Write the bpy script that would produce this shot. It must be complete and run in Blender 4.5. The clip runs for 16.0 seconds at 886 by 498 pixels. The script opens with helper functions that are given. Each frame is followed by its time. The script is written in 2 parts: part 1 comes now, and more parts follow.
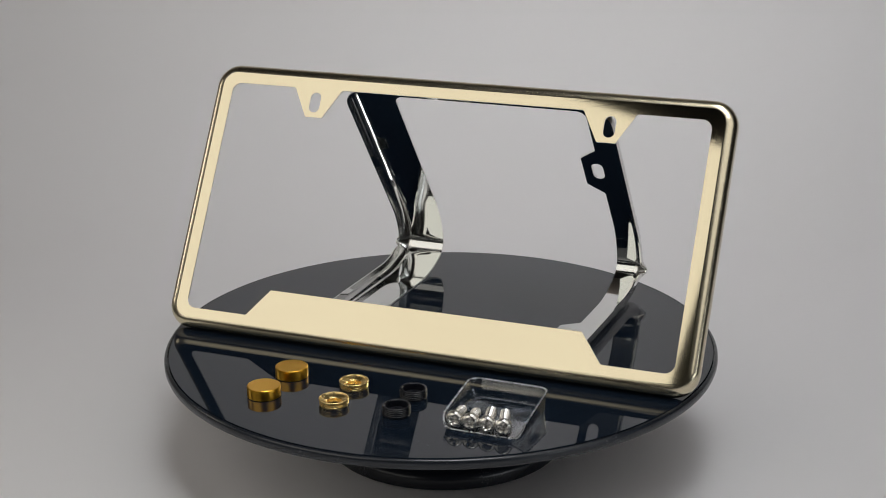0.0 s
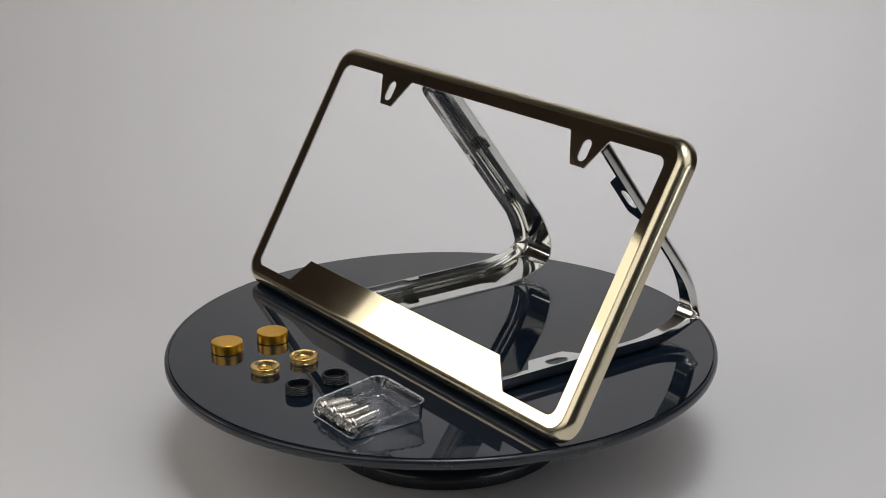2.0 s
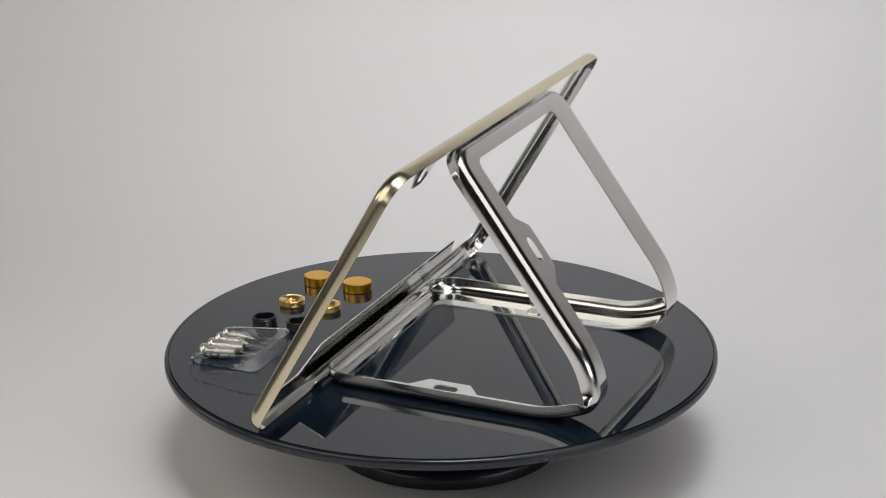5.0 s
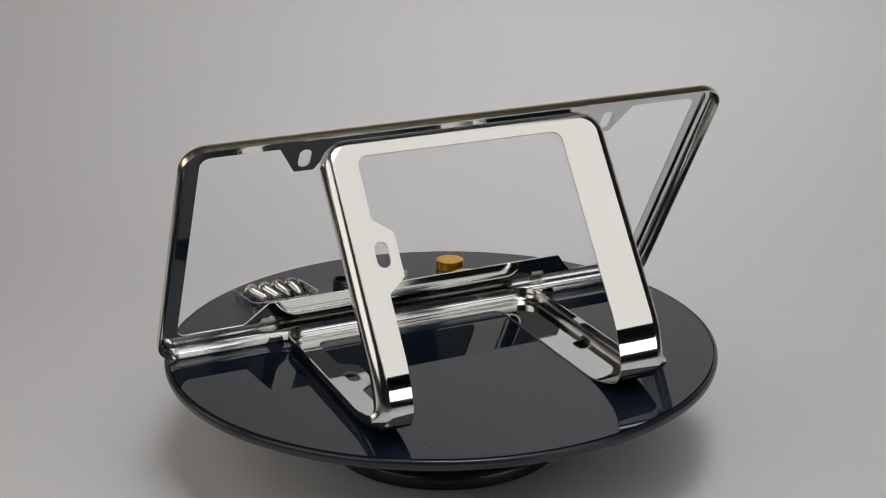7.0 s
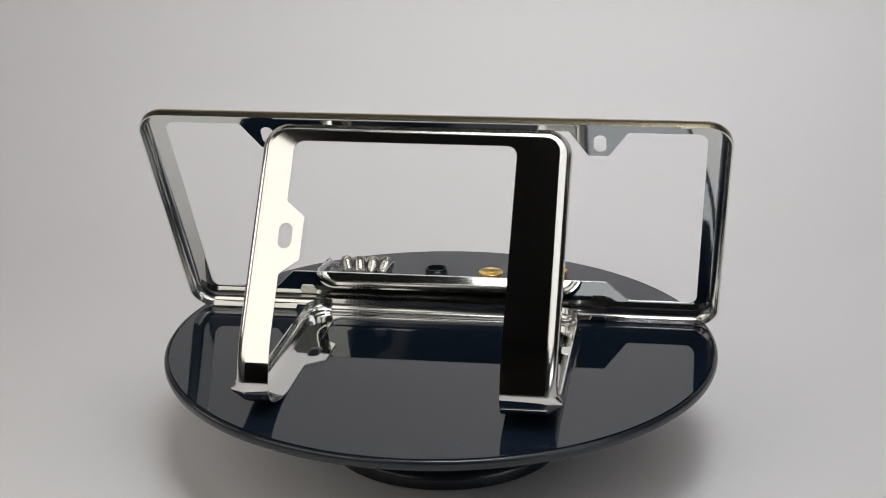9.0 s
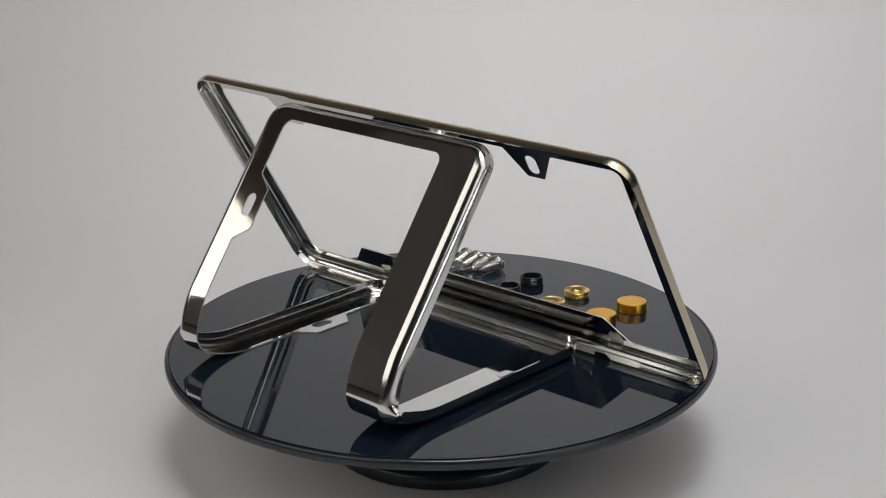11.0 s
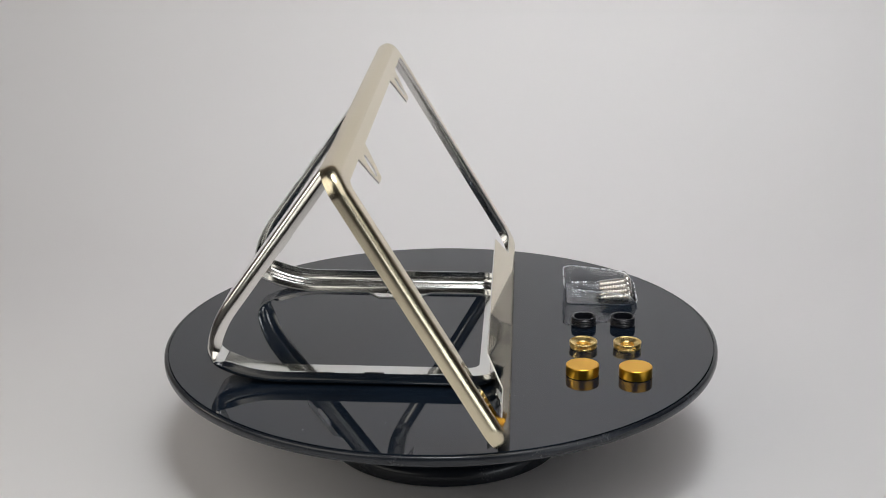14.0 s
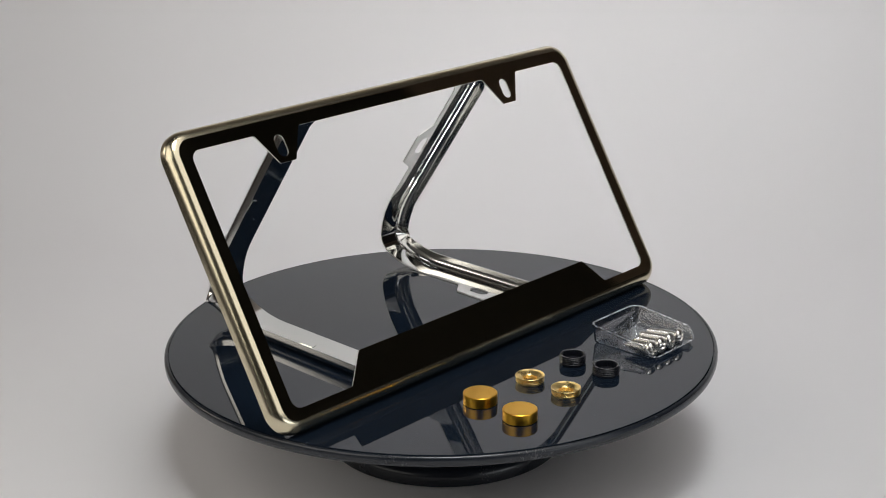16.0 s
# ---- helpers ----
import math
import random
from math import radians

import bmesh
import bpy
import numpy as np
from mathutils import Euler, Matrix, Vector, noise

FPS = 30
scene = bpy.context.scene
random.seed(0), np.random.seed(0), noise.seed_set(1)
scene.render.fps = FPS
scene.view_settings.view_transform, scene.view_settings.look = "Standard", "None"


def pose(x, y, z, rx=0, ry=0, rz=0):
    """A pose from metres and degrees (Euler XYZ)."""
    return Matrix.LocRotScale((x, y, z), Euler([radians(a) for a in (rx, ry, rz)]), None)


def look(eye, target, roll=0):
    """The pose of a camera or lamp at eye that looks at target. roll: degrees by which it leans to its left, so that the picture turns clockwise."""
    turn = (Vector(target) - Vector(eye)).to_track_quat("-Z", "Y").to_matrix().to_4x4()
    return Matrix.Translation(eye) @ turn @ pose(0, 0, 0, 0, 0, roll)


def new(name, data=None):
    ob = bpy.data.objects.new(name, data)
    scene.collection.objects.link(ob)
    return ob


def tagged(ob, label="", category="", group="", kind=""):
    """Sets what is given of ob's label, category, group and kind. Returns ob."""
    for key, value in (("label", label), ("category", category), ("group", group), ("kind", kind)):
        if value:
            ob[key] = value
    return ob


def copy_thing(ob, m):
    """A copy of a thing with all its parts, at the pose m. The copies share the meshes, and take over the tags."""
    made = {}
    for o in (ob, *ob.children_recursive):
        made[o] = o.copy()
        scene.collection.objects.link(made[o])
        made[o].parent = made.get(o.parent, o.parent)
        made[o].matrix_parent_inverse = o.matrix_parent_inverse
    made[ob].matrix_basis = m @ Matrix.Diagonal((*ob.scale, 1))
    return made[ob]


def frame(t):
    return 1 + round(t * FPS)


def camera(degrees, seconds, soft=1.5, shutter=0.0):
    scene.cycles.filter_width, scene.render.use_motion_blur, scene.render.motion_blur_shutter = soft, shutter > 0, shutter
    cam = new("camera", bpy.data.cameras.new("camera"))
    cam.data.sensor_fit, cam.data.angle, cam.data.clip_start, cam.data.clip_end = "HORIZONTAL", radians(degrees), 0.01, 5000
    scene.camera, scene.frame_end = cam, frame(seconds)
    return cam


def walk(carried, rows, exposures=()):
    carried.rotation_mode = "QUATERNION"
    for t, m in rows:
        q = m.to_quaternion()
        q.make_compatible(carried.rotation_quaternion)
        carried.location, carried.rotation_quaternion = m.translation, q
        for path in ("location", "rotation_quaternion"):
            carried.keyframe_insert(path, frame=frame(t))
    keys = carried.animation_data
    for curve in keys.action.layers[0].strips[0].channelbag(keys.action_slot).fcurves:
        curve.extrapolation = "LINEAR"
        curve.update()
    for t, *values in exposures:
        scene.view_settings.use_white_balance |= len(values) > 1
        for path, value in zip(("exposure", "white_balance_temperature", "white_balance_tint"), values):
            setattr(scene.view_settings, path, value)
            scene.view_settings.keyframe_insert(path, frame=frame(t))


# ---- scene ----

# the camera stands on a tripod that settles a little downwards late in the shot
FOV = 32.638
cam = camera(FOV, 16.0, soft=1.0)
SAG = ((0, 0.0), (11.5, 0.008), (12.0, 0.032), (12.5, 0.083), (13.0, 0.100), (13.5, 0.112), (14.0, 0.130), (14.5, 0.120), (16.0, 0.116))
# the phone's own exposure drifts as bright metal turns towards it
EXPOSURES = [(0, 0.0), (1.5, 0.10), (2.0, 0.18), (3.5, 0.42), (6.0, 0.42), (7.0, 0.02), (7.7, 0.0), (8.5, 0.18), (9.0, 0.34), (11.5, 0.22), (12.5, 0.34), (14.5, 0.42), (16.0, 0.38)]
walk(cam, [(t, pose(0, -0.8235, 0.3312, 71.452 - a, 0, -0.122) @ pose(0, 0, 0, 0, 0, -0.598)) for t, a in SAG], EXPOSURES)

# the turn of the table, seconds and degrees
TURN = [(0.0, -22.28), (0.5, -30.19), (1.0, -37.25), (1.5, -46.14), (2.0, -54.75), (2.5, -62.60), (3.0, -72.13), (3.5, -81.44), (5.8, -129.9), (6.0, -134.31), (6.5, -145.30), (7.0, -155.22), (7.5, -164.16), (8.0, -173.10), (8.5, -181.63), (9.0, -188.49), (11.3, -227.8), (11.5, -230.68), (12.0, -237.69), (12.5, -245.00), (13.0, -255.00), (13.5, -263.85), (14.0, -273.70), (14.5, -283.66), (15.0, -293.34), (15.5, -303.45), (16.0, -313.50)]
WOBBLE = -0.11   # the disc's lean against its axle, degrees
FLOOR = -0.0640        # height of the paper under the pedestal; the disc's top is at 0

# ---- light: two softboxes close above and beside the set, a lamp with a dim hood at its side, an added overhead fill, one on the paper, an added low lamp beside the camera ----
world = bpy.data.worlds.new("studio_dark")
world.use_nodes = True
world.node_tree.nodes["Background"].inputs[0].default_value = (0.6, 0.65, 0.75, 1)
world.node_tree.nodes["Background"].inputs[1].default_value = 0.010
scene.world = world


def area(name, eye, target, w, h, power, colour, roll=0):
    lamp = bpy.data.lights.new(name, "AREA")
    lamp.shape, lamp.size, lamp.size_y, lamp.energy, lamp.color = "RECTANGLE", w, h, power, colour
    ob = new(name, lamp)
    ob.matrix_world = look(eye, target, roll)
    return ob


def aim(az, el, d):
    """A point d metres from the set, az degrees right of the camera's side, el degrees up."""
    a, e = radians(az), radians(el)
    return (d * math.cos(e) * math.sin(a), -d * math.cos(e) * math.cos(a), 0.07 + d * math.sin(e))


area("softbox_lamp", aim(-49.3, 30.2, 0.70), (0, 0, 0.07), 0.585, 0.56, 1.14, (1.0, 0.96, 0.88), 6)
area("softbox_lamp", aim(44, 55, 0.72), (0, 0, 0.07), 0.61, 1.02, 1.76, (1.0, 0.98, 0.95), 2)
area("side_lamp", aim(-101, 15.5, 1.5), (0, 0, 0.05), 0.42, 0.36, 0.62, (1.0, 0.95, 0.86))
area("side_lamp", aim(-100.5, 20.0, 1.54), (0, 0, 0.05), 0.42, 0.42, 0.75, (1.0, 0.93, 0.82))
# added low panel: bluish glow for the metal's bends, fill under the disc
area("low_front_lamp", aim(50, 5, 1.5), (0, 0, 0.07), 0.80, 0.24, 1.4, (0.92, 0.96, 1.0))
# an extra lamp without a known source, added to brighten the paper floor
over = area("overhead_fill_lamp", (0.15, -0.42, 1.90), (0.12, -0.34, 0), 0.60, 0.60, 1.3, (0.93, 0.96, 1.0))
over.data.spread = radians(62)   # narrow beam, keeps the fill on the floor more than the wall
top = area("top_lamp", (0.32, -0.40, 1.15), (0.15, 0.56, 0.40), 0.40, 0.25, 1.15, (0.97, 0.97, 1.0))
top.data.spread = radians(72)   # its hood


# ---- materials ----
def material(name, colour, metal=0.0, rough=0.5, grain=0.0, grain_scale=(400, 400, 400), tint=0.0, wear=0.0, wear_scale=30.0, ior=1.5, transmission=0.0, aniso=0.0, bump=0.0, dust=0.0, dust_scale=260.0, wave=0.0):
    """A surface with fine grain in its relief and gloss, and broad stains in its colour and gloss."""
    m = bpy.data.materials.new(name)
    m.use_nodes = True
    n, l = m.node_tree.nodes, m.node_tree.links
    b = n["Principled BSDF"]
    b.inputs["Base Color"].default_value = (*colour, 1)
    b.inputs["Metallic"].default_value, b.inputs["Roughness"].default_value = metal, rough
    b.inputs["IOR"].default_value, b.inputs["Transmission Weight"].default_value = ior, transmission
    b.inputs["Anisotropic"].default_value = aniso
    tc = n.new("ShaderNodeTexCoord")
    mp = n.new("ShaderNodeMapping")
    mp.inputs["Scale"].default_value = grain_scale
    l.new(tc.outputs["Object"], mp.inputs["Vector"])
    fine = n.new("ShaderNodeTexNoise")
    fine.inputs["Scale"].default_value, fine.inputs["Detail"].default_value = 1.0, 3.0
    l.new(mp.outputs["Vector"], fine.inputs["Vector"])
    broad = n.new("ShaderNodeTexNoise")
    broad.inputs["Scale"].default_value, broad.inputs["Detail"].default_value = wear_scale, 4.0
    l.new(tc.outputs["Object"], broad.inputs["Vector"])
    if tint:
        mix = n.new("ShaderNodeMix")
        mix.data_type = "RGBA"
        mix.inputs["A"].default_value = (*[c * (1 - tint) for c in colour], 1)
        mix.inputs["B"].default_value = (*[min(1, c * (1 + tint)) for c in colour], 1)
        l.new(broad.outputs["Fac"], mix.inputs["Factor"])
        l.new(mix.outputs["Result"], b.inputs["Base Color"])
    if wear or grain:
        r = n.new("ShaderNodeMath")
        r.operation = "MULTIPLY_ADD"
        l.new(broad.outputs["Fac"], r.inputs[0])
        r.inputs[1].default_value, r.inputs[2].default_value = wear, rough - wear * 0.5
        g = n.new("ShaderNodeMath")
        g.operation = "MULTIPLY_ADD"
        l.new(fine.outputs["Fac"], g.inputs[0])
        g.inputs[1].default_value = grain
        l.new(r.outputs[0], g.inputs[2])
        g.use_clamp = True
        l.new(g.outputs[0], b.inputs["Roughness"])
    if dust:
        # sparse specks of dust, matt on the gloss
        sp = n.new("ShaderNodeTexNoise")
        sp.inputs["Scale"].default_value, sp.inputs["Detail"].default_value = dust_scale, 1.0
        l.new(tc.outputs["Object"], sp.inputs["Vector"])
        ra = n.new("ShaderNodeMapRange")
        ra.inputs["From Min"].default_value, ra.inputs["From Max"].default_value = 0.74, 0.78
        ra.inputs["To Max"].default_value = dust
        l.new(sp.outputs["Fac"], ra.inputs["Value"])
        grey = n.new("ShaderNodeBsdfDiffuse")
        grey.inputs["Color"].default_value = (0.5, 0.5, 0.5, 1)
        over = n.new("ShaderNodeMixShader")
        l.new(ra.outputs["Result"], over.inputs["Fac"])
        l.new(b.outputs["BSDF"], over.inputs[1])
        l.new(grey.outputs["BSDF"], over.inputs[2])
        l.new(over.outputs["Shader"], n["Material Output"].inputs["Surface"])
    if bump:
        bp = n.new("ShaderNodeBump")
        bp.inputs["Strength"].default_value, bp.inputs["Distance"].default_value = bump, 0.0002
        l.new(fine.outputs["Fac"], bp.inputs["Height"])
        l.new(bp.outputs["Normal"], b.inputs["Normal"])
        if wave:
            # slow unevenness of pressed sheet
            slow = n.new("ShaderNodeTexNoise")
            slow.inputs["Scale"].default_value, slow.inputs["Detail"].default_value = 28.0, 1.0
            l.new(tc.outputs["Object"], slow.inputs["Vector"])
            bend = n.new("ShaderNodeBump")
            bend.inputs["Strength"].default_value, bend.inputs["Distance"].default_value = wave, 0.0002
            l.new(slow.outputs["Fac"], bend.inputs["Height"])
            l.new(bend.outputs["Normal"], bp.inputs["Normal"])
    return m


GOLD = material("champagne_gold_plating", (0.71, 0.635, 0.46), 1, 0.028, 0.035, (40, 2500, 2500), 0.04, 0.03, 18, bump=0.010, wave=0.08)
GOLD_EDGE = material("satin_gold_rolled_edge", (0.71, 0.635, 0.46), 1, 0.20, 0.06, (900, 900, 900), 0.04, 0.05, 18)
STEEL = material("polished_steel_back", (0.70, 0.71, 0.69), 1, 0.035, 0.03, (300, 300, 300), 0.03, 0.03, 25)
CHROME_EDGE = material("satin_chrome_rolled_edge", (0.74, 0.73, 0.71), 1, 0.13, 0.05, (900, 900, 900), 0.04, 0.05, 22)
CHROME = material("chromed_steel_face", (0.76, 0.745, 0.72), 1, 0.032, 0.035, (2500, 60, 60), 0.04, 0.04, 22, bump=0.008, dust=0.22, dust_scale=900.0, wave=0.12)
ANODISED = material("orange_gold_anodised", (0.90, 0.50, 0.055), 1, 0.27, 0.05, (1500, 1500, 1500), 0.04, 0.05, 80, bump=0.008)
BRASS = material("turned_brass", (0.93, 0.70, 0.30), 1, 0.25, 0.06, (900, 900, 2500), 0.05, 0.05, 120, bump=0.02)
BLACK_RING = material("black_oxide_ring", (0.006, 0.007, 0.011), 0.0, 0.24, 0.1, (1200, 1200, 1200), 0.1, 0.1, 150, bump=0.03)
CUT_EDGE = material("sheared_sheet_edge", (0.80, 0.79, 0.76), 1, 0.42, 0.08, (900, 900, 900), 0.04, 0.05, 40)
NICKEL = material("nickel_plated_screw", (0.74, 0.72, 0.68), 1, 0.20, 0.06, (1500, 1500, 1500), 0.05, 0.06, 150)
PLASTIC = material("clear_blister_plastic", (0.97, 0.98, 0.99), 0, 0.012, 0.01, (200, 200, 200), 0, 0.01, 60, ior=1.46, transmission=1.0)
PLASTIC_RIM = material("clouded_plastic_rim", (0.90, 0.92, 0.95), 0, 0.25, 0.05, (400, 400, 400), 0, 0.05, 60, ior=1.46, transmission=0.82)
ACRYLIC = material("black_gloss_acrylic", (0.007, 0.012, 0.021), 0, 0.016, 0.012, (500, 500, 500), 0.1, 0.012, 15, ior=1.47, dust=0.10, dust_scale=300.0)
RIM_BLACK = material("black_moulded_plastic", (0.014, 0.017, 0.023), 0, 0.20, 0.1, (900, 900, 900), 0.1, 0.1, 40, bump=0.03)
PAPER = material("grey_white_paper", (0.77, 0.752, 0.752), 0, 0.55, 0.1, (300, 300, 300), 0.025, 0.1, 3.0, bump=0.05)
ROOM = material("dark_room_paint", (0.07, 0.065, 0.064), 0, 0.8, 0.1, (60, 60, 60), 0.2, 0.1, 2.0)
BROWN_WALL = material("brown_wall_paint", (0.40, 0.31, 0.27), 0, 0.7, 0.1, (60, 60, 60), 0.1, 0.1, 2.0)
TAUPE_WALL = material("taupe_wall_paint", (0.56, 0.49, 0.43), 0, 0.7, 0.1, (60, 60, 60), 0.1, 0.1, 2.0)
PALE_WALL = material("pale_wall_paint", (0.74, 0.71, 0.66), 0, 0.7, 0.1, (60, 60, 60), 0.08, 0.1, 2.0)
MOVING = []


# ---- mesh helpers ----
def part(name, bm, mats, parent=None, label="", flat=False, sharp=40, local=None, weighted=False):
    """Links a bmesh as one mesh object under a thing or a part."""
    bmesh.ops.recalc_face_normals(bm, faces=bm.faces)
    for f in bm.faces:
        f.smooth = not flat
    for e in bm.edges:
        e.smooth = len(e.link_faces) == 2 and e.calc_face_angle(0) < radians(sharp)
    me = bpy.data.meshes.new(name)
    bm.to_mesh(me)
    bm.free()
    for m in (mats if isinstance(mats, (list, tuple)) else [mats]):
        me.materials.append(m)
    ob = new(name, me)
    if weighted:
        w = ob.modifiers.new("even_normals", "WEIGHTED_NORMAL")
        w.keep_sharp = True
    if parent:
        ob.parent = parent
    if local:
        ob.matrix_basis = local
    if label:
        tagged(ob, label)
    return ob


def lathe(profile, seg=64, closed=False):
    """A turned body from (radius, height) points."""
    bm = bmesh.new()
    rings = []
    for r, z in profile:
        if r < 1e-7:
            rings.append([bm.verts.new((0, 0, z))])
        else:
            rings.append([bm.verts.new((r * math.cos(2 * math.pi * i / seg), r * math.sin(2 * math.pi * i / seg), z)) for i in range(seg)])
    pairs = list(zip(rings, rings[1:])) + ([(rings[-1], rings[0])] if closed else [])
    for a, b in pairs:
        for i in range(seg):
            q = [a[i % len(a)], a[(i + 1) % len(a)], b[(i + 1) % len(b)], b[i % len(b)]]
            q = [v for k, v in enumerate(q) if v not in q[:k]]
            if len(q) > 2:
                bm.faces.new(q)
    return bm


def on_table(ob, m):
    """Sets a thing on the turning disc at the pose m of the disc's own space."""
    MOVING.append((ob, m))
    return ob


# ---- the setting: a paper sweep in a dark room ----
def sweep():
    bm = bmesh.new()
    line = [(-1.6, FLOOR), (0.30, FLOOR)]
    r, cy = 0.27, 0.30
    for i in range(1, 37):
        a = i / 36 * radians(88)
        line.append((cy + r * math.sin(a), FLOOR + r - r * math.cos(a)))
    a = radians(88)
    line.append((line[-1][0] + 0.31 * math.cos(a), line[-1][1] + 0.31 * math.sin(a)))
    xs = [-0.52 + 0.04 * i for i in range(37)]
    grid = [[bm.verts.new((x, y, z)) for x in xs] for y, z in line]
    for a_, b_ in zip(grid, grid[1:]):
        for i in range(len(xs) - 1):
            bm.faces.new((a_[i], a_[i + 1], b_[i + 1], b_[i]))
    ob = part("backdrop", bm, PAPER)
    tagged(ob, "seamless grey-white photo paper curving up behind the turntable", "backdrop", kind="structure")


def slab(name, lo, hi, mat, label, category):
    bm = bmesh.new()
    bmesh.ops.create_cube(bm, size=1)
    for v in bm.verts:
        v.co = [lo[k] + (hi[k] - lo[k]) * (v.co[k] + 0.5) for k in range(3)]
    return tagged(part(name, bm, mat, flat=True), label, category, kind="structure")


sweep()
slab("floor", (-2.6, -2.6, FLOOR - 0.06), (2.6, 2.2, FLOOR - 0.01), ROOM, "dark studio floor under the paper", "floor")
slab("ceiling", (-2.6, -2.6, 2.4), (2.6, 2.2, 2.5), ROOM, "dark studio ceiling", "ceiling")
slab("wall_north", (-2.6, 1.0, FLOOR - 0.06), (2.6, 1.1, 2.4), TAUPE_WALL, "taupe painted studio wall behind the paper", "wall")
slab("wall_south", (-2.6, -2.7, FLOOR - 0.06), (2.6, -2.6, 2.5), ROOM, "dark studio wall behind the camera", "wall")
slab("wall_west", (-2.1, 0.30, FLOOR - 0.06), (-2.0, 1.0, 2.5), BROWN_WALL, "brown painted studio side wall", "wall")
slab("wall_southwest", (-2.1, -2.6, FLOOR - 0.06), (-2.0, 0.30, 2.5), PALE_WALL, "pale painted studio side wall", "wall")
slab("wall_east", (2.6, -2.6, FLOOR - 0.06), (2.7, 0.50, 2.5), ROOM, "dark studio side wall", "wall")
slab("wall_northeast", (2.6, 0.50, FLOOR - 0.06), (2.7, 2.2, 2.5), BROWN_WALL, "brown painted studio side wall", "wall")


# ---- the turntable ----
def turntable():
    root = tagged(new("turntable"), "round black gloss turntable on a low pedestal", "turntable")
    part("platter", lathe([(0, 0), (0.05, 0), (0.1564, 0), (0.1572, 0), (0.1574, -0.0012), (0, -0.0012)], 192), ACRYLIC, root, "mirror-gloss black disc top", sharp=20)
    part("rim", lathe([(0.1577, -0.0016), (0.1578, -0.0004), (0.1582, -0.0002), (0.1592, -0.0005), (0.1598, -0.0014), (0.1599, -0.0040), (0.1594, -0.0054), (0.153, -0.0070), (0.148, -0.0070), (0.148, -0.0016)], 192, True), RIM_BLACK, root, "rounded black plastic edge")
    part("underside", lathe([(0.147, -0.0064), (0.11, -0.0085), (0.05, -0.012), (0, -0.012)], 96), RIM_BLACK, root)
    on_table(root, Matrix())
    base = tagged(new("turntable_pedestal"), "black plastic turntable foot standing on the paper", "pedestal")
    part("body", lathe([(0.048, -0.0150), (0.053, -0.022), (0.058, -0.043), (0.0615, -0.0505), (0.0615, -0.0528), (0.0, -0.0528)], 96), RIM_BLACK, base)
    part("foot_ring", lathe([(0.050, -0.0530), (0.0660, -0.0530), (0.0690, -0.0548), (0.0703, -0.0572), (0.0701, FLOOR + 0.0012), (0.0680, FLOOR), (0.0, FLOOR)], 96), RIM_BLACK, base)
    base.location = (0.0022, 0, 0)
    return base


turntable()


# ---- the two sheet-metal plate frames ----
def arc_points(cx, cy, r, a0, a1, n):
    return [(cx + r * math.cos(radians(a0 + (a1 - a0) * i / n)), cy + r * math.sin(radians(a0 + (a1 - a0) * i / n))) for i in range(n + 1)]


def round_rect(x0, y0, x1, y1, r, n=16):
    return (arc_points(x1 - r, y0 + r, r, -90, 0, n) + arc_points(x1 - r, y1 - r, r, 0, 90, n)
            + arc_points(x0 + r, y1 - r, r, 90, 180, n) + arc_points(x0 + r, y0 + r, r, 180, 270, n))


def soften(points, radii, n=4):
    """A closed polygon with each corner rounded by its radius."""
    out = []
    k = len(points)
    for i, (p, r) in enumerate(zip(points, radii)):
        p, a, b = Vector(p), Vector(points[i - 1]), Vector(points[(i + 1) % k])
        u, v = (a - p).normalized(), (b - p).normalized()
        half = u.angle(v) / 2
        cut = r / math.tan(half)
        p0, p1 = p + u * cut, p + v * cut
        c = p + (u + v).normalized() * (r / math.sin(half))
        d0, d1 = p0 - c, p1 - c
        for j in range(n + 1):
            d = d0.lerp(d1, j / n)
            out.append(tuple(c + d.normalized() * r))
    return out


def slot(cx, cy, w, h):
    r = min(w, h) / 2
    if h > w:
        return arc_points(cx, cy + h / 2 - r, r, 0, 180, 8) + arc_points(cx, cy - h / 2 + r, r, 180, 360, 8)
    return arc_points(cx + w / 2 - r, cy, r, -90, 90, 8) + arc_points(cx - w / 2 + r, cy, r, 90, 270, 8)


W, H, DEPTH, ROUND, SHEET, CORNER = 0.3205, 0.1642, 0.0084, 0.0056, 0.0008, 0.0142


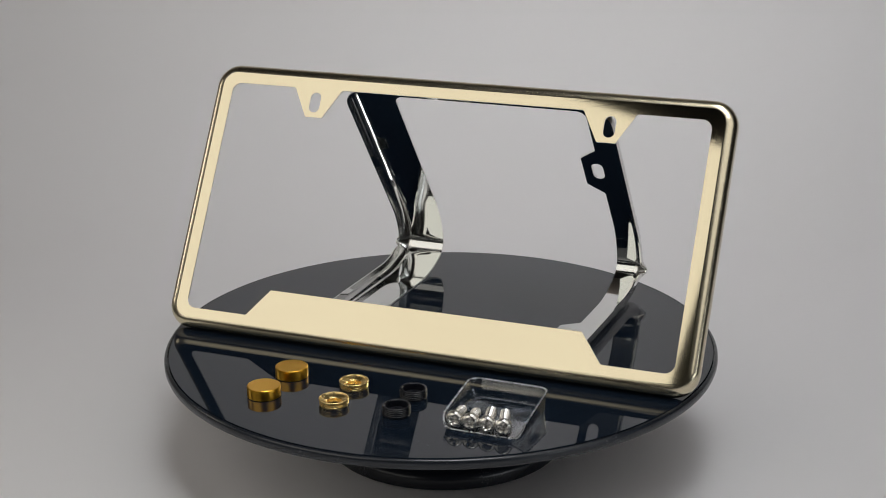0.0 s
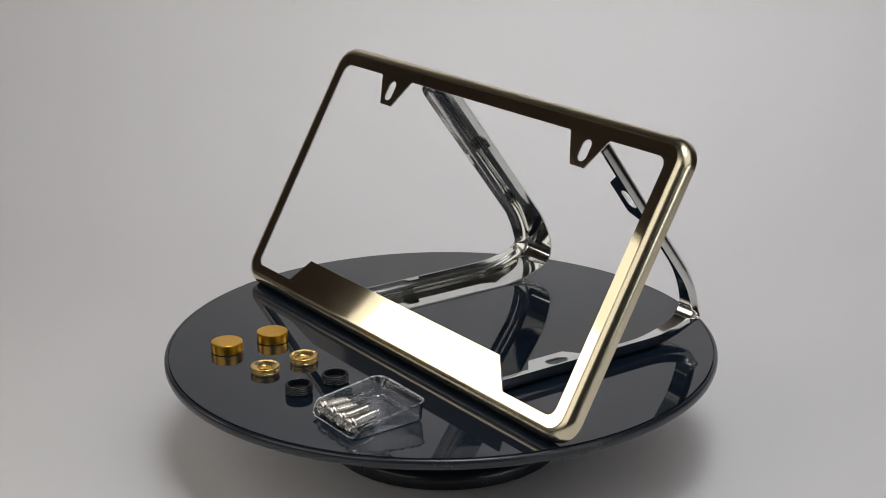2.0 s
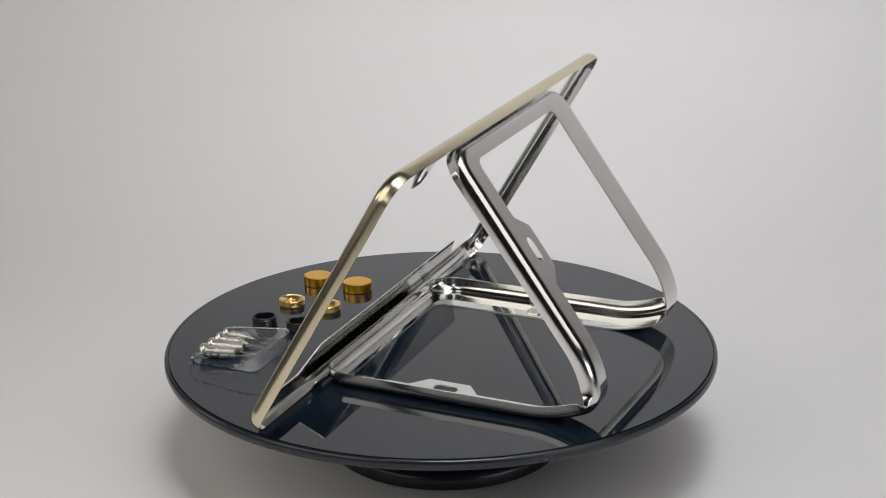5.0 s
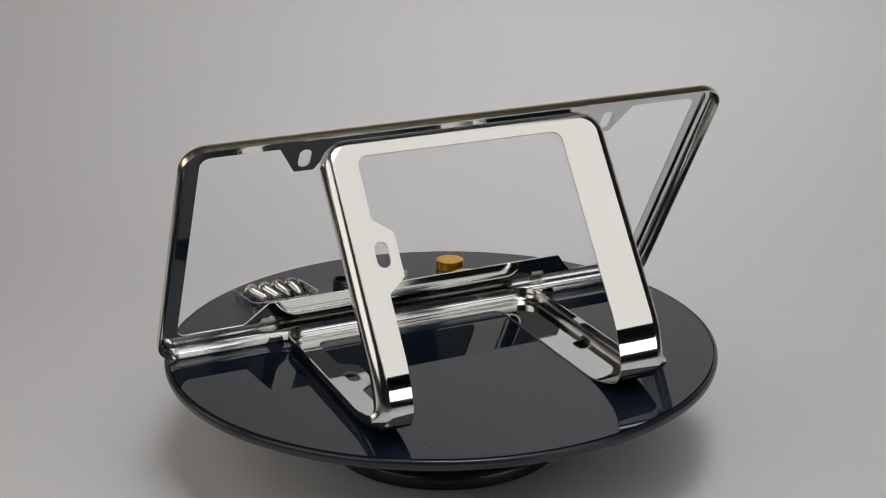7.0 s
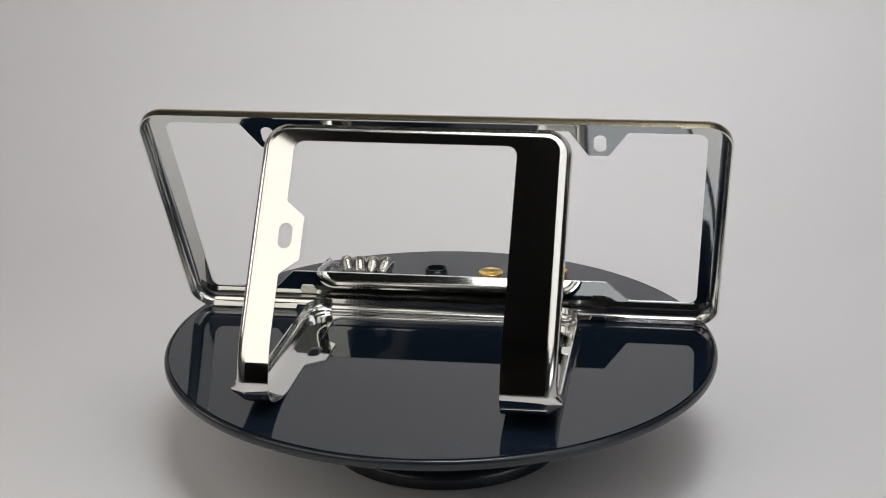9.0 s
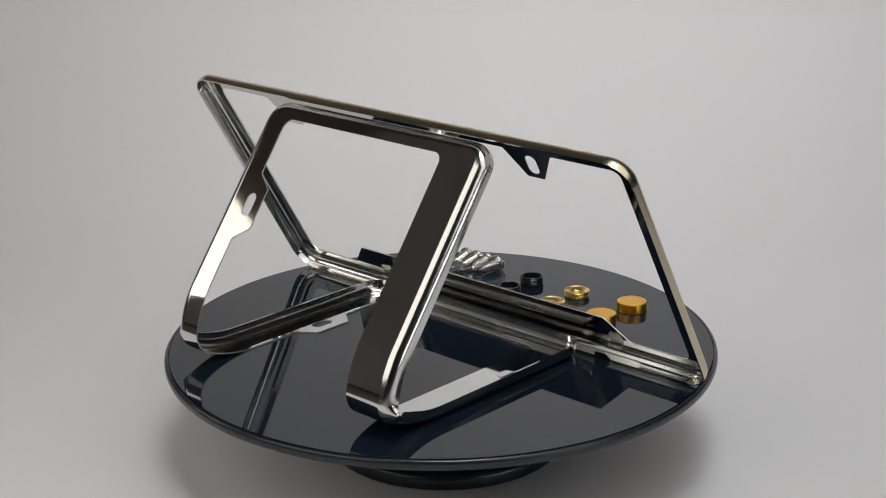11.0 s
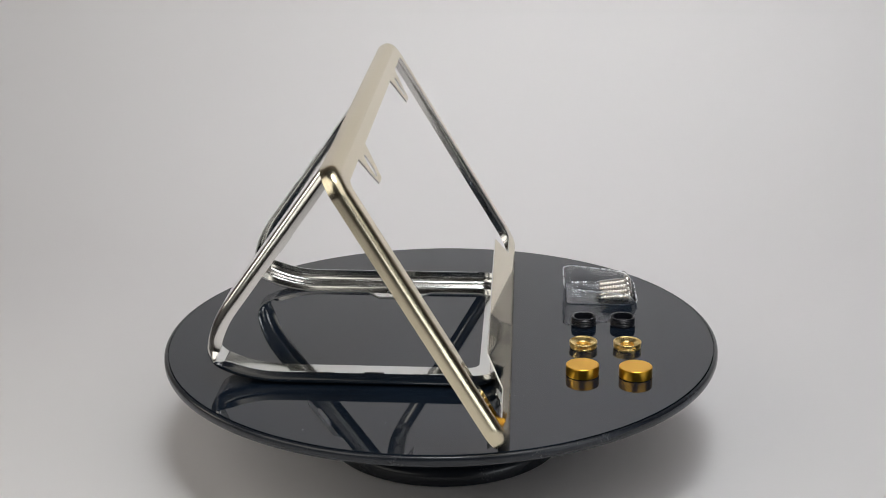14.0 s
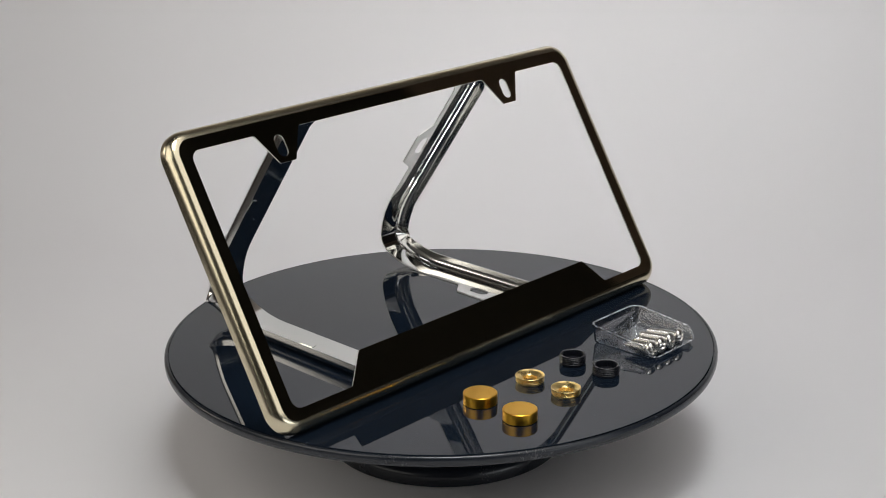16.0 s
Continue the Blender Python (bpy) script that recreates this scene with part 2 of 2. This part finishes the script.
def frame_sheet(inner, holes, cuts=(), w=W, h=H):
    """A pressed plate frame lying flat: width along x, height along y, its front at z = 0, its edge turned down to -DEPTH.
    The front has material 0, the hollow back 1, the rolled edge 2 outside and 3 inside, the sheared edge 4. cuts: where to slice it across for bending."""
    bm = bmesh.new()

    def ring(inset, z):
        return [bm.verts.new((x, y, z)) for x, y in round_rect(-w / 2 + inset, inset, w / 2 - inset, h - inset, max(CORNER - inset, 0.002))]

    def band(a, b, mat):
        for i in range(len(a)):
            f = bm.faces.new((a[i], a[(i + 1) % len(a)], b[(i + 1) % len(b)], b[i]))
            f.material_index = mat

    outer = [ring(0, -DEPTH)]
    for i in range(7):
        a = radians(90 * i / 6)
        outer.append(ring(ROUND - ROUND * math.cos(a), -ROUND + ROUND * math.sin(a)))
    back = [ring(SHEET, -DEPTH)]
    r = ROUND - SHEET
    for i in range(7):
        a = radians(90 * i / 6)
        back.append(ring(ROUND - r * math.cos(a), -ROUND + r * math.sin(a)))
    for rings, mat in ((outer, 2), (back, 3)):
        for a, b in zip(rings, rings[1:]):
            band(a, b, mat)
    band(outer[0], back[0], 1)
    # a narrow flat strip beside the roll keeps the face behind it truly plane
    for rings, z, mat in ((outer, 0, 0), (back, -SHEET, 1)):
        for inset in (ROUND + 0.0005, ROUND + 0.0012):
            rings.append(ring(inset, z))
            band(rings[-2], rings[-1], mat)
    for edge, z, mat in ((outer[-1], 0, 0), (back[-1], -SHEET, 1)):
        loops = [edge] + [[bm.verts.new((x, y, z)) for x, y in pts] for pts in (inner, *holes)]
        edges = []
        for loop in loops:
            for i in range(len(loop)):
                e = bm.edges.get((loop[i], loop[(i + 1) % len(loop)]))
                edges.append(e or bm.edges.new((loop[i], loop[(i + 1) % len(loop)])))
        for f in [g for g in bmesh.ops.triangle_fill(bm, use_beauty=True, use_dissolve=False, edges=edges)["geom"] if isinstance(g, bmesh.types.BMFace)]:
            f.material_index = mat
        if mat == 0:
            front = loops[1:]
        else:
            for a, b in zip(front, loops[1:]):
                band(a, b, 4)
    for x in cuts:
        bmesh.ops.bisect_plane(bm, geom=bm.verts[:] + bm.edges[:] + bm.faces[:], plane_co=(x, 0, 0), plane_no=(1, 0, 0), dist=1e-6)
    return bm


def clip_sheet():
    """A small holding tab folded in from the turned edge: along x, base at y = 0, in the plane z = 0."""
    bm = bmesh.new()
    pts = [(-0.0055, 0), (0.0055, 0), (0.0038, 0.0045), (-0.0038, 0.0045)]
    pts = soften(pts, [0.0003, 0.0003, 0.001, 0.001], 3)
    lo = [bm.verts.new((x, y, -0.0004)) for x, y in pts]
    hi = [bm.verts.new((x, y, 0.0004)) for x, y in pts]
    bm.faces.new(lo[::-1])
    bm.faces.new(hi)
    for i in range(len(pts)):
        bm.faces.new((lo[i], lo[(i + 1) % len(pts)], hi[(i + 1) % len(pts)], hi[i]))
    return bm


RAIL = 0.0112
HOLE_X, HOLE_Y = 0.0900, 0.1432


def window(w, h, rail, upper, ear, plate=None, lower=None):
    """The window of a frame: two slotted ears hang from the upper rail; below is a plate with sloped ends, or one wide rail.
    ear: how far its foot and its end reach on either side, and its end's height."""
    x1, y1 = w / 2 - rail, h - upper
    if plate:
        half, foot, top = plate
        pts = [(-x1, RAIL), (-foot, RAIL), (-half, top), (half, top), (foot, RAIL), (x1, RAIL)]
        rad = [0.0055, 0.002, 0.0012, 0.0012, 0.002, 0.0055]
    else:
        pts, rad = [(-x1, lower), (x1, lower)], [0.0055, 0.0055]
    pts.append((x1, y1)), rad.append(0.0055)
    for s in (1, -1):
        pts += [(s * HOLE_X + d, y) for d, y in ((ear[0], y1), (ear[1], ear[2]), (-ear[1], ear[2]), (-ear[0], y1))]
        rad += [0.002, 0.0010, 0.0010, 0.002]
    pts.append((-x1, y1)), rad.append(0.0055)
    return soften(pts, rad)


HOLES = [slot(s * (HOLE_X + 0.0008), HOLE_Y, 0.0068, 0.0125) for s in (1, -1)]
LEAN = 30.5
GOLD_Y, GOLD_Z = -0.0440, DEPTH * math.sin(radians(LEAN))


def gold_frame():
    root = tagged(new("license_plate_frame"), "champagne-gold metal plate frame leaning back on the turntable", "plate frame")
    shell = part("shell", frame_sheet(window(W, H, 0.0127, 0.0124, (0.0155, 0.0055, 0.1340), plate=(0.0945, 0.1075, 0.0275)), HOLES), [GOLD, STEEL, GOLD_EDGE, CHROME_EDGE, CUT_EDGE], root, weighted=True)
    for s in (1, -1):
        part("retaining_tab", clip_sheet(), STEEL, root, "small folded steel tab", flat=True, local=pose(s * 0.090, SHEET, -DEPTH))
    # local x stays; local y climbs the lean, local z is the front
    on_table(root, Matrix.Translation((0, GOLD_Y, GOLD_Z)) @ pose(0, 0, 0, 0, 0, 0.3) @ pose(0, 0, 0, 90 - LEAN))
    return root


# the bent frame's side view: along the disc, a slow rise, a tight crease, a slow curve, then straight up to the other frame
BW, BH = 0.3115, 0.1653
FOOT_Y, FLAT, SHEAR, SHIFT = -0.0355, 0.1180, 0.024, 0.0031
ARCS = ((0.080, 24.0), (0.0125, 76.0), (0.062, 26.0))
CREASE = FLAT + 0.080 * radians(24) + 0.0125 * radians(38)


def spine(s):
    """Height, depth and heading of the bent strip s metres from its foot."""
    y, z, t = FOOT_Y, 0.0, 0.0
    d = min(s, FLAT)
    y, s = y + d, s - d
    for r, turn in ARCS:
        u = min(max(s, 0) / r, radians(turn))
        y, z = y + r * (math.sin(t + u) - math.sin(t)), z + r * (math.cos(t) - math.cos(t + u))
        t, s = t + u, s - r * radians(turn)
    d = max(s, 0)
    return y + d * math.cos(t), z + d * math.sin(t), t


def bent(s, h, x):
    """From the flat sheet (s along its length, h inwards from its outer face, x across) to its bent shape; the edge buckles at the crease."""
    g = math.exp(-((s - CREASE) / 0.0065) ** 2)
    edge = min(1.0, max(0.0, h - 0.0012) / 0.004) if abs(x) > BH / 2 - 0.004 else 0.0
    x += math.copysign(0.0032 * g * edge, x)
    h *= 1 - 0.35 * g * edge
    y, z, t = spine(s)
    y -= h * math.sin(t)
    return Vector((x + SHIFT + SHEAR * (y - FOOT_Y), y, z + h * math.cos(t)))


def bent_frame():
    root = tagged(new("bent_plate_frame"), "mirror-chromed steel plate frame bent into a stand", "plate frame")
    stops = [FLAT]
    for (r, turn), n in zip(ARCS, (10, 16, 10)):
        a = stops[-1]
        stops += [a + r * radians(turn) * (i + 1) / n for i in range(n)]
    slots = [slot(s * HOLE_X + 0.001, BH - 0.0190, 0.0140, 0.0072) for s in (1, -1)]
    bm = frame_sheet(window(BW, BH, 0.0112, 0.0178, (0.0200, 0.0120, BH - 0.0280), lower=0.0283), slots, [a - BW / 2 for a in stops], BW, BH)
    for v in bm.verts:
        v.co = bent(v.co.x + BW / 2, -v.co.z, v.co.y - BH / 2)
    part("shell", bm, [CHROME, STEEL, CHROME_EDGE, CHROME_EDGE, CUT_EDGE], root, sharp=50, weighted=True)
    for s in (BW / 2 - 0.089, BW / 2 + 0.089):
        bm = clip_sheet()
        for v in bm.verts:
            v.co = bent(s + v.co.x, DEPTH + v.co.z, SHEET + v.co.y - BH / 2)
        part("retaining_tab", bm, STEEL, root, "small folded steel tab", flat=True)
    on_table(root, Matrix())
    return root


gold_frame()
bent_frame()


# ---- small hardware ----
def cap():
    root = tagged(new("bolt_cover"), "orange-gold anodised round bolt cover on the disc", "bolt cover", "gold bolt covers")
    part("shell", lathe([(0.0, 0), (0.0088, 0), (0.0091, 0.0003), (0.0091, 0.0055), (0.00905, 0.0057), (0.0086, 0.0060), (0.0080, 0.0060), (0.004, 0.0060), (0, 0.0060)], 96), ANODISED, root, sharp=18)
    return root


def threaded(r, h, n, depth, top):
    """Points of a threaded outer wall, from the foot to the top."""
    out = [(r - 0.0005, 0.0)]
    z0, z1 = 0.0006, h - top
    for i in range(n):
        a = z0 + (z1 - z0) * i / n
        b = (z1 - z0) / n
        out += [(r - depth, a), (r, a + 0.35 * b), (r, a + 0.65 * b), (r - depth, a + b)]
    return out


def brass_ring():
    root = tagged(new("threaded_base_ring"), "pale brass threaded cup ring with a centre hole", "threaded ring", "brass rings")
    p = threaded(0.0078, 0.0040, 3, 0.0004, 0.0008) + [(0.0080, 0.0032), (0.0080, 0.0038), (0.0078, 0.0040), (0.0074, 0.0040), (0.0072, 0.0038), (0.0070, 0.0034), (0.0056, 0.0028), (0.0041, 0.0023), (0.0038, 0.0020), (0.0036, 0.0008), (0.0030, 0.0007), (0.0029, 0.0)]
    part("body", lathe(p, 64, True), BRASS, root, sharp=28)
    return root


def black_ring():
    root = tagged(new("threaded_washer_ring"), "black threaded ring standing on the disc", "threaded ring", "black rings")
    p = threaded(0.0074, 0.0055, 4, 0.00035, 0.0008) + [(0.0072, 0.0053), (0.0070, 0.0055), (0.0062, 0.0055), (0.0059, 0.0052), (0.0058, 0.0018), (0.0034, 0.0016), (0.0033, 0.0)]
    part("body", lathe(p, 64, True), BLACK_RING, root, sharp=30)
    return root


for make, spots in ((cap, ((-0.0576, -0.1098), (-0.0559, -0.0810))), (brass_ring, ((-0.0173, -0.1075), (-0.0173, -0.0826))), (black_ring, ((0.0185, -0.1068), (0.0182, -0.0838)))):
    first = make()
    on_table(first, pose(*spots[0], 0.0001))
    on_table(copy_thing(first, Matrix()), pose(*spots[1], 0.0001, 0, 0, 70))


def tray():
    """A clear blister tray, open above, its walls lower in front."""
    bm = bmesh.new()
    x0, x1, y0, y1 = 0.0475, 0.0900, -0.1170, -0.0730
    t = 0.0005

    def loop(inset, z, r):
        pts = round_rect(x0 + inset, y0 + inset, x1 - inset, y1 - inset, r, 6)
        return [bm.verts.new((x, y, z(y) if callable(z) else z)) for x, y in pts]

    def top(y):
        k, j = min(1, max(0, (y - y0) / 0.030)), min(1, max(0, (y - y0) / 0.005))
        return 0.0024 + 0.0051 * j + 0.0045 * k

    stack = [loop(0.003, 0.0002, 0.003), loop(0.0015, 0.0004, 0.004), loop(0.0006, 0.0015, 0.005), loop(0.0003, 0.0022, 0.0053), loop(-0.0004, lambda y: top(y) - 0.0006, 0.0058), loop(-0.0008, lambda y: top(y) - 0.0003, 0.0062), loop(-0.0008, top, 0.0062), loop(-0.0003, lambda y: top(y) + 0.0001, 0.0057),
             loop(0.0001, lambda y: top(y) - 0.0003, 0.0053), loop(0.0003 + t, 0.0022, 0.0049), loop(0.0006 + t, 0.0017, 0.0046), loop(0.0015 + t, 0.0008, 0.0036), loop(0.003 + t, 0.0006, 0.0026)]
    for k, (a, b) in enumerate(zip(stack, stack[1:])):
        for i in range(len(a)):
            f = bm.faces.new((a[i], a[(i + 1) % len(a)], b[(i + 1) % len(b)], b[i]))
            f.material_index = 1 if 4 <= k <= 7 else 0
    bm.faces.new(stack[0][::-1])
    bm.faces.new(stack[-1])
    ob = part("blister_tray", bm, [PLASTIC, PLASTIC_RIM], sharp=70)
    ob.visible_shadow = False   # clear film, lets the light through
    return tagged(ob, "clear plastic blister tray holding four screws", "plastic tray")


on_table(tray(), Matrix())


def screw(pointed):
    """A cross-head screw: head's top at the origin side, shank along +y, lying at its axis."""
    kind = "pointed self-tapping" if pointed else "blunt machine"
    root = tagged(new("screw"), f"nickel-plated {kind} screw with a cross-slot pan head", "screw", "screws in the tray")
    bm = bmesh.new()
    seg, length, pitch, r0 = 24, 0.0170, (0.0016 if pointed else 0.0010), 0.0029
    deep = 0.00085 if pointed else 0.00038
    steps = int(length / pitch * 8)
    rows = []
    for k in range(steps + 1):
        y = length * k / steps
        row = []
        for i in range(seg):
            ph = (y / pitch - i / seg) % 1.0
            r = r0 - deep * min(1.0, 2.4 * abs(ph - 0.5))
            if y < 0.0012:
                r = r0 * 0.9
            if pointed:
                r *= min(1.0, max(0.06, (length - y) / 0.0055))
            elif y > length - 0.0006:
                r *= 0.85
            a = 2 * math.pi * i / seg
            row.append(bm.verts.new((r * math.cos(a), y, r * math.sin(a))))
        rows.append(row)
    for a, b in zip(rows, rows[1:]):
        for i in range(seg):
            bm.faces.new((a[i], a[(i + 1) % seg], b[(i + 1) % seg], b[i]))
    bm.faces.new(rows[0][::-1])
    bm.faces.new(rows[-1])
    part("shank", bm, NICKEL, root, sharp=60)
    # domed head with a cross pressed into it
    bm = bmesh.new()
    seg = 72
    prof = [(0.0024, 0.0), (0.0043, 0.0), (0.0046, -0.0004), (0.0046, -0.0011), (0.0043, -0.0020), (0.0038, -0.0026), (0.0033, -0.0030)]
    prof += [(0.0030 - 0.00019 * i, -0.0032 - 0.0003 * (i / 14)) for i in range(15)]
    rows = []
    for r, y in prof:
        row = []
        for i in range(seg):
            a = 2 * math.pi * i / seg
            x, z = r * math.cos(a), r * math.sin(a)
            # the recess: two crossing grooves, deepest in the middle, with sloping flanks
            groove = min(1.0, max(0.0, (0.00095 - min(abs(x), abs(z))) / 0.00045)) * min(1.0, max(0.0, (0.0027 - r) / 0.0006))
            row.append(bm.verts.new((x, y + 0.0017 * groove * (1 - r / 0.0050), z)))
        rows.append(row)
    for a, b in zip(rows, rows[1:]):
        for i in range(seg):
            bm.faces.new((a[i], a[(i + 1) % seg], b[(i + 1) % seg], b[i]))
    bm.faces.new(rows[0])
    bm.faces.new(rows[-1])
    part("head", bm, NICKEL, root, "domed cross-slot head", sharp=40)
    return root


for pointed, x, turn, spin in ((True, 0.0528, 2, 20), (True, 0.0615, 7, 55), (False, 0.0702, 12, 10), (False, 0.0789, 16, 40)):
    on_table(screw(pointed), pose(x, -0.1112, 0.0053, -2, 0, turn) @ pose(0, 0, 0, 0, spin, 0))


# ---- the motion ----
def turn_at(t):
    """The table's angle at t: a smooth curve through TURN."""
    ts, vs = [a for a, _ in TURN], [b for _, b in TURN]
    i = min(max(0, sum(1 for a in ts if a <= t) - 1), len(ts) - 2)

    def slope(k):
        a, b = max(0, k - 1), min(len(ts) - 1, k + 1)
        return (vs[b] - vs[a]) / (ts[b] - ts[a])

    h = ts[i + 1] - ts[i]
    u = (t - ts[i]) / h
    return ((2 * u**3 - 3 * u**2 + 1) * vs[i] + (u**3 - 2 * u**2 + u) * h * slope(i) + (-2 * u**3 + 3 * u**2) * vs[i + 1] + (u**3 - u**2) * h * slope(i + 1))


def motions():
    times = [k / 10 for k in range(161)]
    for ob, m in MOVING:
        walk(ob, [(t, pose(0, 0, 0, 0, 0, turn_at(t)) @ pose(0, 0, 0, WOBBLE) @ m) for t in times])


motions()
